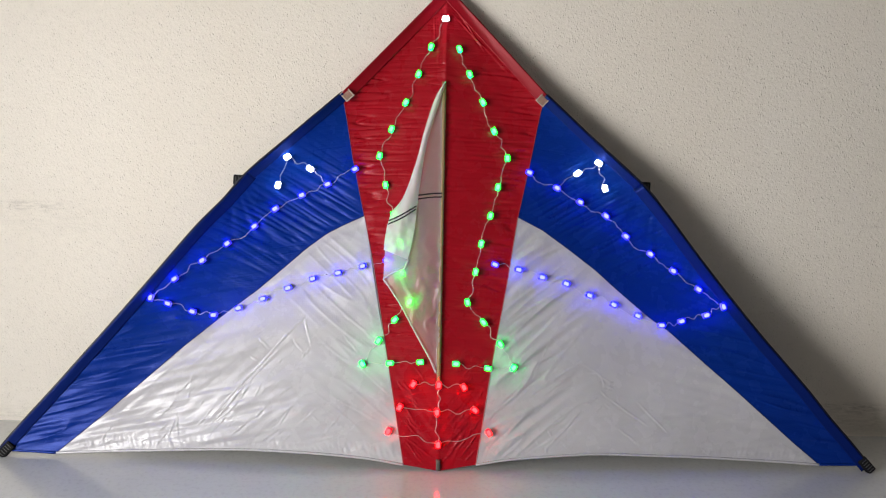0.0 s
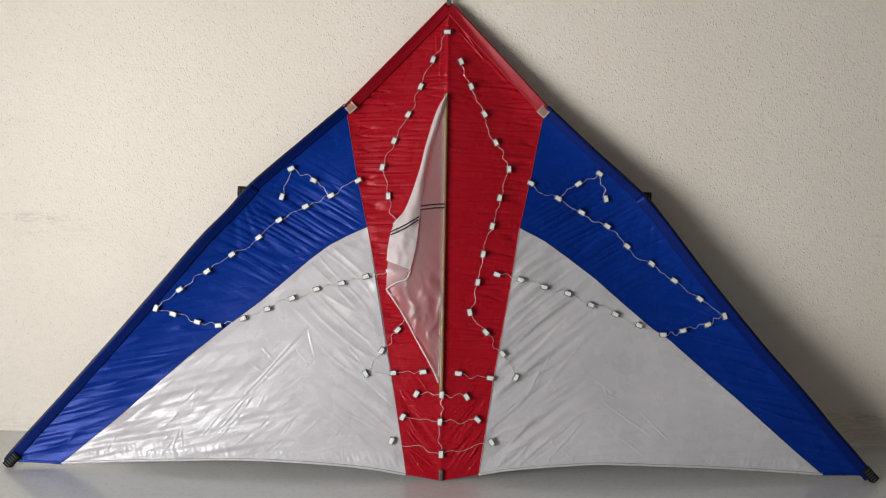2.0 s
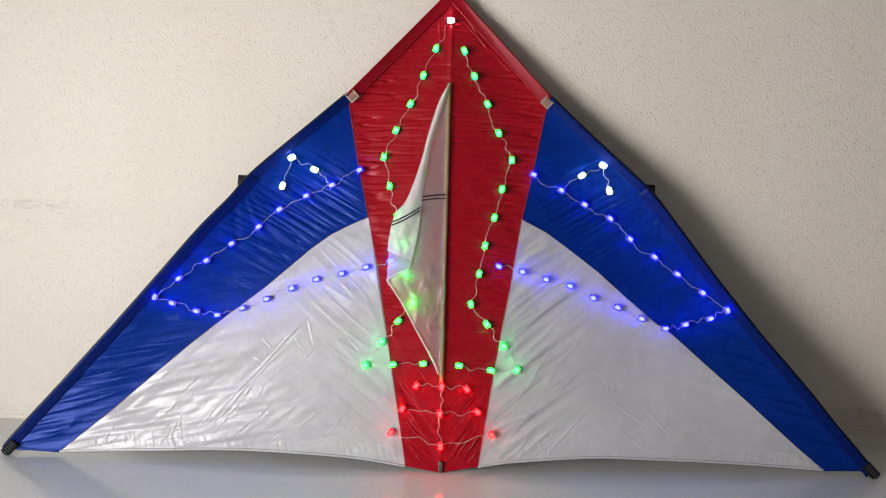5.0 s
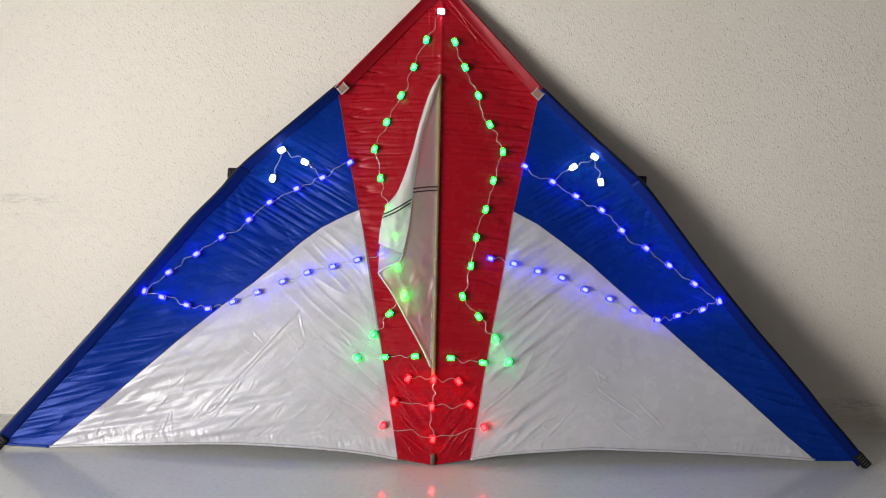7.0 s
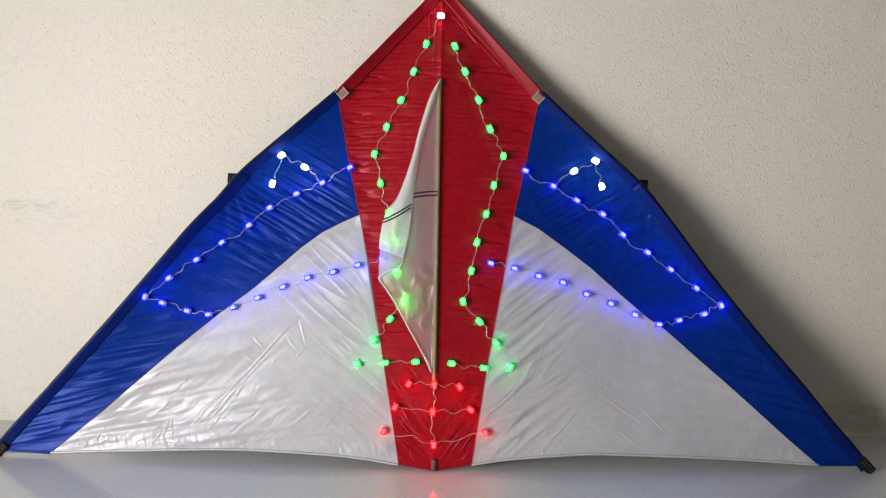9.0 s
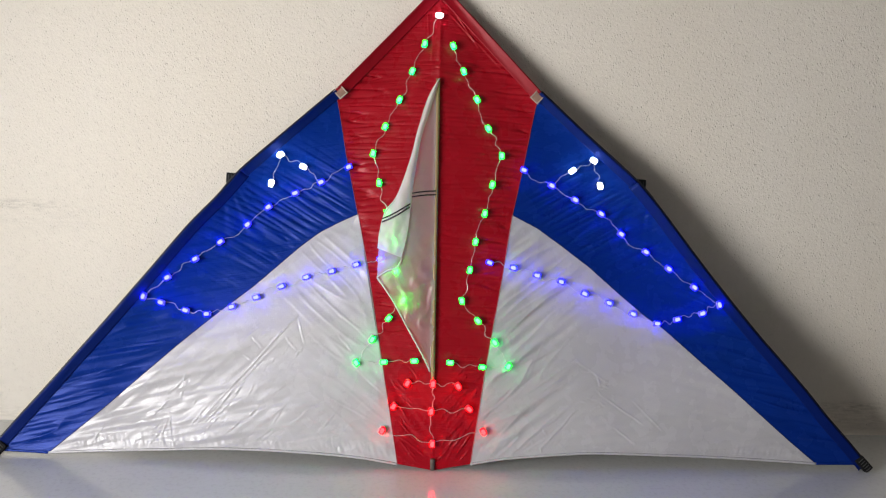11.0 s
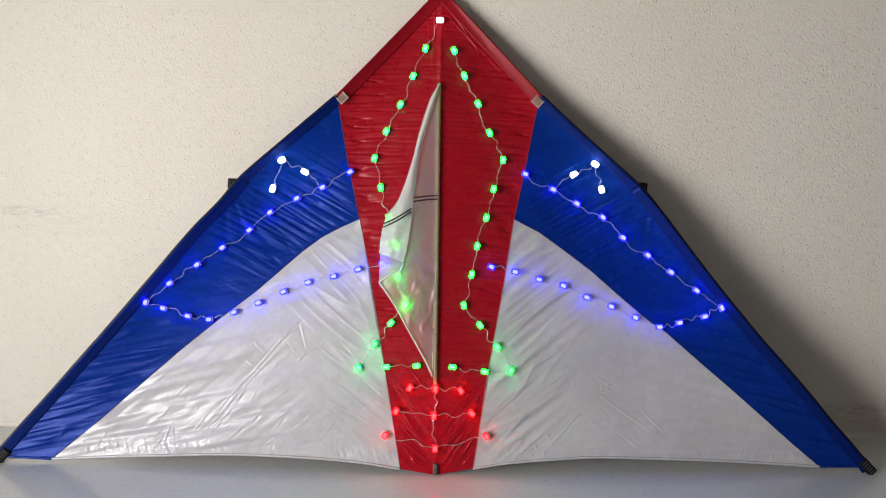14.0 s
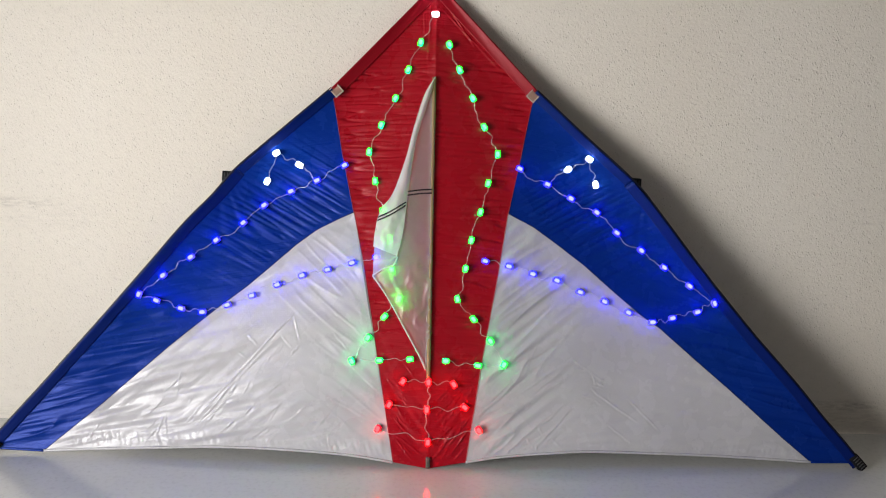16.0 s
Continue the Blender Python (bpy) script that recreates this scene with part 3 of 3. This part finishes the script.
def build_kite():
    kite = new("delta_kite")
    kite.location = (0, FOOT_Y, 0)
    tagged(kite, "red, white and blue nylon delta kite leaning on a plaster wall", "kite")
    # Centre panel.
    rows_n = 560
    left = along([(-0.004, NOSE_Z), *LEAD[-1][1:3], *SEAM[-1]], rows_n, False)
    right = along([(0.004, NOSE_Z), *LEAD[1][1:3], *SEAM[1]], rows_n, False)
    rows = []
    for i, (a, b) in enumerate(zip(left, right)):
        s = i / (rows_n - 1)
        c = np.array((0.0, a[1] * 0.5 + b[1] * 0.5 - 0.013 * s ** 6))
        rows.append([tuple(a * (1 - t) + c * t) for t in np.linspace(0, 1, 64)] + [tuple(c * (1 - t) + b * t) for t in np.linspace(0, 1, 64)[1:]])
    sheet("centre_panel", rows, red_relief, M_RED, kite, "red ripstop centre panel")
    for side in (-1, 1):
        # Blue wing: from the spar inwards to the red seam and the white curve.
        outer = along(LEAD[side][2:], 400)
        inner = along([*SEAM[side][:3], *CURVE[side][1:]], 400, False)
        sheet("wing_panel", ruled(outer, inner, 100), blue_relief(side), M_BLUE, kite, "blue ripstop wing panel", 0.045)
        # White sail below it.
        top, low = along(CURVE[side], 400, False), along(TRAIL[side], 400)
        sheet("sail_panel", ruled(top, low, 210), white_relief(side), M_WHITE, kite, "crumpled shiny white sail panel")
        # Sleeves and the spar in them.
        ribbon(LEAD[side][:3], side, 0.001, 0.028, 0.005, 40, kite, "sleeve", M_RED_SLEEVE, "dark red spar sleeve")
        ribbon(LEAD[side][2:5], side, 0.003, 0.022, 0.006, 40, kite, "sleeve", M_SLEEVE, "dark blue spar sleeve")
        ribbon(LEAD[side][4:], side, 0.003, 0.026, 0.006, 90, kite, "sleeve", M_SLEEVE, "dark blue spar sleeve")
        spar = bmesh.new()
        tube(spar, line_on([(x + 0.0004 * side, z + 0.0003) for x, z in LEAD[side][2:]], 70, 0.0005), 0.0032, 8)
        part("spar", spar, M_ROD, kite, "black spar rod along the wing edge")
        # Seams.
        for pts, mat, lab in ((SEAM[side][:3], M_THREAD, "dark red sewn seam"), (SEAM[side][2:], M_PALE, "pale sewn seam"), (CURVE[side], M_DARKBLUE, "dark sewn seam")):
            bm = bmesh.new()
            tube(bm, line_on(pts, 80, 0.0008, False), 0.0010, 5, 0.5)
            part("seam", bm, mat, kite, lab)
        bm = bmesh.new()
        hem = [on(x, z, 0.001 + 0.0012 * noise.noise(Vector((x * 60, 0, side)))) for x, z in along(TRAIL[side], 160)]
        tube(bm, hem, 0.0032, 6, 0.5)
        part("hem", bm, M_WHITE, kite, "white rolled hem")
        bm = bmesh.new()
        tube(bm, line_on([TRAIL[side][-1], LEAD[side][-1]], 20, 0.001, False), 0.003, 6, 0.5)
        part("hem", bm, M_BLUE, kite, "blue rolled hem")
        # Square patches where red meets blue.
        px, pz = (-0.2475, 0.9155) if side < 0 else (0.2465, 0.9125)
        bm = bmesh.new()
        at = facing(px, pz, 42 * side * -1 - 0, 0.0080)
        box(bm, (0.024, 0.027, 0.004), at, 0.001, 0)
        patch = part("corner_patch", bm, M_PATCH, kite, "tan square reinforcement patch")
        for dx, dy, w, h in ((0, 0.0122, 0.027, 0.003), (0, -0.0122, 0.027, 0.003), (0.0112, 0, 0.003, 0.021), (-0.0112, 0, 0.003, 0.021)):
            bm = bmesh.new()
            box(bm, (w, h, 0.0016), at @ Matrix.Translation((dx, dy, 0.0026)), 0.0004)
            part("binding", bm, M_PATCH_EDGE, patch)
        # Spreader fitting and wing tip.
        fx, fz = (-0.516, 0.701) if side < 0 else (0.508, 0.704)
        webbing("spreader_pocket", kite, fx, fz, -3, (0.044, 0.026), "black webbing pocket at the spar", -0.017)
        tx, tz = (-1.092, 0.016) if side < 0 else (1.086, 0.017)
        webbing("tip_pocket", kite, tx, tz, -48 * side, (0.042, 0.024), "black stitched webbing wing tip")
    # Spine with its brown tape, and the cap on which it stands.
    bm = bmesh.new()
    tube(bm, [on(0, z, -0.006) for z in np.linspace(0.004, NOSE_Z, 40)], 0.0045, 8)
    part("spine", bm, M_ROD, kite, "black spine rod behind the sail")
    bm = bmesh.new()
    box(bm, (0.011, 0.028, 0.011), facing(0, 0.0150, 0, 0.001), 0.003)
    part("foot_cap", bm, M_FOOT, kite, "brown taped end cap")
    bm = bmesh.new()
    box(bm, (0.012, 0.026, 0.009), facing(0, NOSE_Z + 0.002, 0, 0.001), 0.002)
    part("nose_cap", bm, M_FOOT, kite, "brown taped nose cap on the spine")
    build_fin(kite)
    return kite


FIN = [(-0, 0.953), (-0.025, 0.907), (-0.05, 0.822), (-0.07, 0.737), (-0.099, 0.658), (-0.125, 0.622), (-0.138, 0.579), (-0.142, 0.534), (-0.133, 0.497), (-0.145, 0.459), (-0.129, 0.439), (-0.099, 0.398), (-0.06, 0.331), (-0.028, 0.277), (-0.01, 0.239), (-0.003, 0.217)]
FLAP_EDGE = [(-0.006, 0.946), (-0.027, 0.903), (-0.051, 0.819), (-0.073, 0.734), (-0.101, 0.655), (-0.128, 0.619), (-0.14, 0.576), (-0.145, 0.532)]
FLAP_FOLD = [(-0.002, 0.943), (-0.022, 0.872), (-0.041, 0.805), (-0.052, 0.737), (-0.062, 0.652), (-0.068, 0.588), (-0.076, 0.542), (-0.084, 0.511)]
FIN_TOP, FIN_LOW = 0.953, 0.217


def fin_out(x, z):
    """How far the limp fin stands off the sail."""
    belly = math.sin(math.pi * max(0, min(1, (FIN_TOP - z) / (FIN_TOP - FIN_LOW))))
    return 0.007 + 0.026 * belly * math.sin(0.75 * math.pi * min(1, abs(x) / 0.15))


def cloth(name, a, b, n, k, lift, material, parent, label):
    bm = bmesh.new()
    grid = []
    for p, q in zip(along(a, n), along(b, n)):
        row = []
        for t in np.linspace(0, 1, k):
            x, z = p * (1 - t) + q * t
            row.append(bm.verts.new(on(x, z, fin_out(x, z) + lift(x, z, t))))
        grid.append(row)
    for r, s in zip(grid, grid[1:]):
        for j in range(k - 1):
            if len({r[j], r[j + 1], s[j + 1], s[j]}) == 4:
                bm.faces.new((r[j], r[j + 1], s[j + 1], s[j]))
    return part(name, bm, material, parent, label)


def build_fin(kite):
    """The limp white keel fin, folded over to one side."""
    spine = [(-0.002, z) for z in np.linspace(FIN_TOP, FIN_LOW, 16)]

    def ripples(x, z, t):
        soft = 0.006 * noise.noise(Vector((x * 26, z * 5, 3.0))) * t
        low = 0.007 * noise.noise(Vector((x * 34 + z * 20, z * 26 - x * 11, 8.0))) * near(z - 0.42, 0.11)
        low += 0.005 * ridged(noise.noise(Vector((x * 30 - z * 14, z * 20, 2.0))), 5) * near(z - 0.40, 0.12)
        return soft + low

    fin = cloth("keel_fin", spine, FIN, 120, 30, ripples, M_SHEER, kite, "sheer white folded keel fin")
    cloth("flap", FLAP_EDGE, FLAP_FOLD, 90, 16,
          lambda x, z, t: 0.004 + 0.007 * math.sin(math.pi * t) + 0.005 * noise.noise(Vector((x * 40, z * 14, 1.0))) + 0.004 * noise.noise(Vector((x * 70, z * 60, 5.0))) * near(z - 0.55, 0.08), M_FLAP, fin, "doubled white flap of the fin")
    # A curled strip at the foot of the fold.
    cloth("curl", [(-0.141, 0.536), (-0.12, 0.524), (-0.1, 0.52), (-0.084, 0.512)], [(-0.144, 0.462), (-0.118, 0.482), (-0.096, 0.49), (-0.083, 0.508)], 30, 12,
          lambda x, z, t: 0.003 + 0.005 * math.sin(math.pi * t), M_SHEER, fin, "curled lower corner of the fin")
    hems = (([(-0.144, 0.462), (-0.128, 0.441), (-0.099, 0.4), (-0.06, 0.332), (-0.028, 0.277), (-0.010, 0.239)], 0.0022),
            ([(-0.144, 0.462), (-0.118, 0.479), (-0.093, 0.489), (-0.083, 0.51)], 0.0022),
            ([(-0.0, 0.953), (-0.025, 0.907), (-0.05, 0.822), (-0.069, 0.737), (-0.098, 0.659), (-0.125, 0.623), (-0.137, 0.581), (-0.141, 0.536)], 0.0016))
    for pts, r in hems:
        bm = bmesh.new()
        tube(bm, [on(x, z, fin_out(x, z) + 0.004) for x, z in along(pts, 50)], r, 6, 0.35)
        part("hem", bm, M_FLAP, fin, "narrow white hem")
    for pts, up in (([(-0.062, 0.668), (-0.03, 0.674), (-0.003, 0.677)], 0.002), ([(-0.062, 0.659), (-0.03, 0.665), (-0.003, 0.668)], 0.002),
                    ([(-0.133, 0.602), (-0.1, 0.618), (-0.064, 0.641)], 0.0145), ([(-0.134, 0.594), (-0.1, 0.610), (-0.065, 0.633)], 0.0145)):
        bm = bmesh.new()
        tube(bm, [on(x, z, fin_out(x, z) + up) for x, z in along(pts, 16)], 0.0017, 6, 0.4)
        part("ribbon", bm, M_BLACKLINE, fin, "thin black ribbon")
    bm = bmesh.new()
    tube(bm, [on(-0.003, z, fin_out(0, z) * 0.9) for z in np.linspace(FIN_TOP, FIN_LOW, 40)], 0.0050, 6, 0.6)
    part("edge_tape", bm, M_TAPE, fin, "brown edge tape along the spine")
    bm = bmesh.new()
    tube(bm, [on(-0.0095, z, fin_out(0, z) * 0.95) for z in np.linspace(FIN_TOP - 0.05, FIN_LOW + 0.03, 40)], 0.0014, 6, 0.5)
    part("edge_tape", bm, M_FLAP, fin, "pale edge tape along the spine")


build_kite()

# ---- the light strings ----
NOSE_WHITE = [(-0.003, 1.108)]
GREEN_WEST = [(-0.038, 1.038), (-0.068, 0.97), (-0.099, 0.899), (-0.134, 0.832), (-0.163, 0.765), (-0.146, 0.693), (-0.125, 0.62), (-0.105, 0.552), (-0.099, 0.478), (-0.078, 0.409), (-0.115, 0.363), (-0.155, 0.31), (-0.194, 0.252), (-0.125, 0.257), (-0.049, 0.263)]
GREEN_EAST = [(0.033, 1.034), (0.06, 0.972), (0.095, 0.903), (0.125, 0.832), (0.16, 0.765), (0.137, 0.693), (0.119, 0.622), (0.097, 0.553), (0.084, 0.484), (0.065, 0.41), (0.106, 0.361), (0.149, 0.308), (0.184, 0.25), (0.119, 0.249), (0.039, 0.261)]
RED_ROWS = [[(-0.065, 0.209), (-0.002, 0.21), (0.06, 0.204)],
            [(-0.098, 0.152), (-0.005, 0.144), (0.088, 0.149)],
            [(-0.125, 0.093), (-0.001, 0.066), (0.124, 0.094)]]
BLUE_WEST = [(-0.225, 0.73), (-0.295, 0.69), (-0.361, 0.661), (-0.429, 0.625), (-0.481, 0.58), (-0.548, 0.536), (-0.61, 0.493), (-0.677, 0.447), (-0.735, 0.4), (-0.694, 0.384), (-0.633, 0.364), (-0.579, 0.356), (-0.516, 0.375), (-0.454, 0.4), (-0.39, 0.429), (-0.327, 0.454), (-0.262, 0.471), (-0.2, 0.49), (-0.139, 0.508)]
BLUE_EAST = [(0.217, 0.73), (0.289, 0.692), (0.35, 0.657), (0.417, 0.623), (0.469, 0.573), (0.532, 0.53), (0.59, 0.489), (0.654, 0.445), (0.716, 0.404), (0.676, 0.38), (0.614, 0.363), (0.563, 0.352), (0.501, 0.375), (0.439, 0.402), (0.376, 0.425), (0.316, 0.454), (0.254, 0.47), (0.193, 0.489), (0.133, 0.502)]
WHITE_WEST = [(-0.341, 0.728), (-0.398, 0.757), (-0.422, 0.685)]
WHITE_EAST = [(0.341, 0.73), (0.393, 0.757), (0.412, 0.693)]
LENSES = []
CASE = {}


def oval(bm, hx, hy, z):
    ring = []
    for a in (2 * math.pi * i / 16 for i in range(16)):
        c, k = math.cos(a), math.sin(a)
        ring.append(bm.verts.new((hx * math.copysign(abs(c) ** 0.6, c), hy * math.copysign(abs(k) ** 0.6, k), z)))
    return ring


def lens_shape(bm):
    """A rounded lens: steep flanks, a sloping rim and a slightly domed core."""
    steps = ((0.0088, 0.0061, 0.0, 0), (0.0091, 0.0064, 0.0030, 0), (0.0080, 0.0055, 0.0038, 1), (0.0070, 0.0047, 0.0044, 1), (0.0064, 0.0042, 0.0047, 2))
    rings = [oval(bm, hx, hy, z) for hx, hy, z, _ in steps]
    for p, q, (_, _, _, mat) in zip(rings, rings[1:], steps[1:]):
        for i in range(16):
            bm.faces.new((p[i], p[(i + 1) % 16], q[(i + 1) % 16], q[i])).material_index = mat
    bm.faces.new(rings[-1]).material_index = 2
    bm.faces.new(rings[0][::-1]).material_index = 2


def led_meshes():
    """The shared meshes: one case, and for each colour the lit lens."""
    bm = bmesh.new()
    box(bm, (0.0186, 0.0130, 0.0055), Matrix.Translation((0, 0, 0.00275)), 0.0012, 0)
    for s in (-1, 1):
        box(bm, (0.0026, 0.0096, 0.0009), Matrix.Translation((0.0068 * s, 0, 0.0056)), 0.0003, 1)
    box(bm, (0.0104, 0.0100, 0.0014), Matrix.Translation((0, 0, 0.0057)), 0.0004, 1)
    case = bpy.data.meshes.new("led")
    bm.normal_update(), bm.to_mesh(case), bm.free()
    for mat in (M_CASE, M_CHIP, M_METAL):
        case.materials.append(mat)
    CASE["case"] = case
    for colour, mats in LIT.items():
        bm = bmesh.new()
        lens_shape(bm)
        me = bpy.data.meshes.new("lens")
        bm.normal_update(), bm.to_mesh(me), bm.free()
        for mat in mats:
            me.materials.append(mat)
        CASE[colour] = me


ON, OFF = 0.0052, 0.0004


def led(string, colour, x, z, turn, channel):
    """One module: its case stays, its lit lens comes out of it when the string is on."""
    ob = new("led", CASE["case"])
    ob.parent = string
    lift = 0.0042
    ob.matrix_basis = facing(x, z, turn, lift)
    tagged(ob, f"small pale LED module with a {colour} lens")
    lens = new("lens", CASE[colour])
    lens.parent = ob
    lens.location = (0, 0, ON)
    tagged(lens, f"glowing {colour} lens")
    LENSES.append((lens, channel))


def heading(a, b):
    return math.degrees(math.atan2(b[1] - a[1], b[0] - a[0]))


def wire_between(a, b, seed, slack=0.0055):
    """A loose springy wire from module to module."""
    a, b = np.array(a), np.array(b)
    d = b - a
    side = np.array((-d[1], d[0])) / (np.linalg.norm(d) + 1e-9)
    pts = []
    for t in np.linspace(0, 1, 15):
        w = math.sin(math.pi * t)
        bend = slack * w * (noise.noise(Vector((t * 3.6, seed * 3.7, 0.5))) * 2.6 + 0.25 * math.sin(seed * 5))
        q = a + d * t + side * bend
        pts.append(on(q[0], q[1], 0.0048 + 0.002 * w * abs(noise.noise(Vector((t * 3, seed, 9))))))
    return pts


def light_string(label, runs, wires, seed):
    string = new("light_string")
    string.location = (0, FOOT_Y, 0)
    tagged(string, label, "string lights", "light strings on the kite")
    for colour, channel, pts in runs:
        for i, p in enumerate(pts):
            a, b = pts[max(i - 1, 0)], pts[min(i + 1, len(pts) - 1)]
            turn = heading(a, b) if len(pts) > 1 else 0
            wob = 14 * noise.noise(Vector((p[0] * 31, p[1] * 37, seed)))
            led(string, colour, *p, turn + wob, channel)
    k = seed
    for line in wires:
        for a, b in zip(line, line[1:]):
            k += 1.3
            bm = bmesh.new()
            tube(bm, wire_between(a, b, k), 0.00055, 6)
            part("wire", bm, M_WIRE, string)
    return string


led_meshes()
light_string("string of green LED modules with one white nose module", [("white", "nose", NOSE_WHITE), ("green", "green", GREEN_WEST)], [NOSE_WHITE + GREEN_WEST], 1)
light_string("string of green LED modules on the red panel", [("green", "green", GREEN_EAST)], [GREEN_EAST], 30)
light_string("string of blue LED modules with three white ones on the wing", [("blue", "blue", BLUE_WEST), ("white", "blue", WHITE_WEST)], [BLUE_WEST, [BLUE_WEST[1], *WHITE_WEST]], 60)
light_string("string of blue LED modules with three white ones on the wing", [("blue", "blue", BLUE_EAST), ("white", "blue", WHITE_EAST)], [BLUE_EAST, [BLUE_EAST[1], *WHITE_EAST]], 90)
red = light_string("branched string of nine red LED modules at the kite's foot", [], [*RED_ROWS, [r[1] for r in RED_ROWS]], 120)
for row, turns, channel in zip(RED_ROWS, ((60, 88, -58), (62, 86, -40), (64, 88, -56)), ("red_top", "red_middle", "red_low")):
    for (rx, rz), rt in zip(row, turns):
        led(red, "red", rx, rz, rt, channel)


# When each channel is dark: all flash four times, then the blue wings, then the green panel, then the red rows take turns.
ALL_DARK = [(1.0, 1.1), (1.5, 1.7), (2.0, 2.2), (2.6, 2.7)]
BLUE_DARK = [(7.1, 7.2), (7.6, 7.7), (8.1, 8.3), (8.7, 8.8)]
GREEN_DARK = [(13.1, 13.3), (13.7, 13.8), (14.2, 14.4), (14.7, 14.9)]
STROBE = [(15.1, 15.1), (15.3, 15.3), (15.5, 15.5), (15.7, 15.7)]
DARK = {"green": ALL_DARK + GREEN_DARK, "blue": ALL_DARK + BLUE_DARK, "nose": ALL_DARK + BLUE_DARK + GREEN_DARK + STROBE}
for first, channel in ((15.0, "red_top"), (15.1, "red_middle"), (15.2, "red_low")):
    DARK[channel] = ALL_DARK + [(first + 0.3 * k, first + 0.3 * k) for k in range(4) if first + 0.3 * k < 15.95]


def motions():
    """Each lens sinks into its case while its channel is dark."""
    step = 1 / FPS
    for lens, channel in LENSES:
        rows = [(0, ON)]
        for a, b in DARK[channel]:
            rows += [(a - 2 * step, ON), (a - step, OFF), (b + step, OFF), (b + 2 * step, ON)]
        walk(lens, [(t, pose(0, 0, z)) for t, z in [*rows, (16, ON)]])


motions()
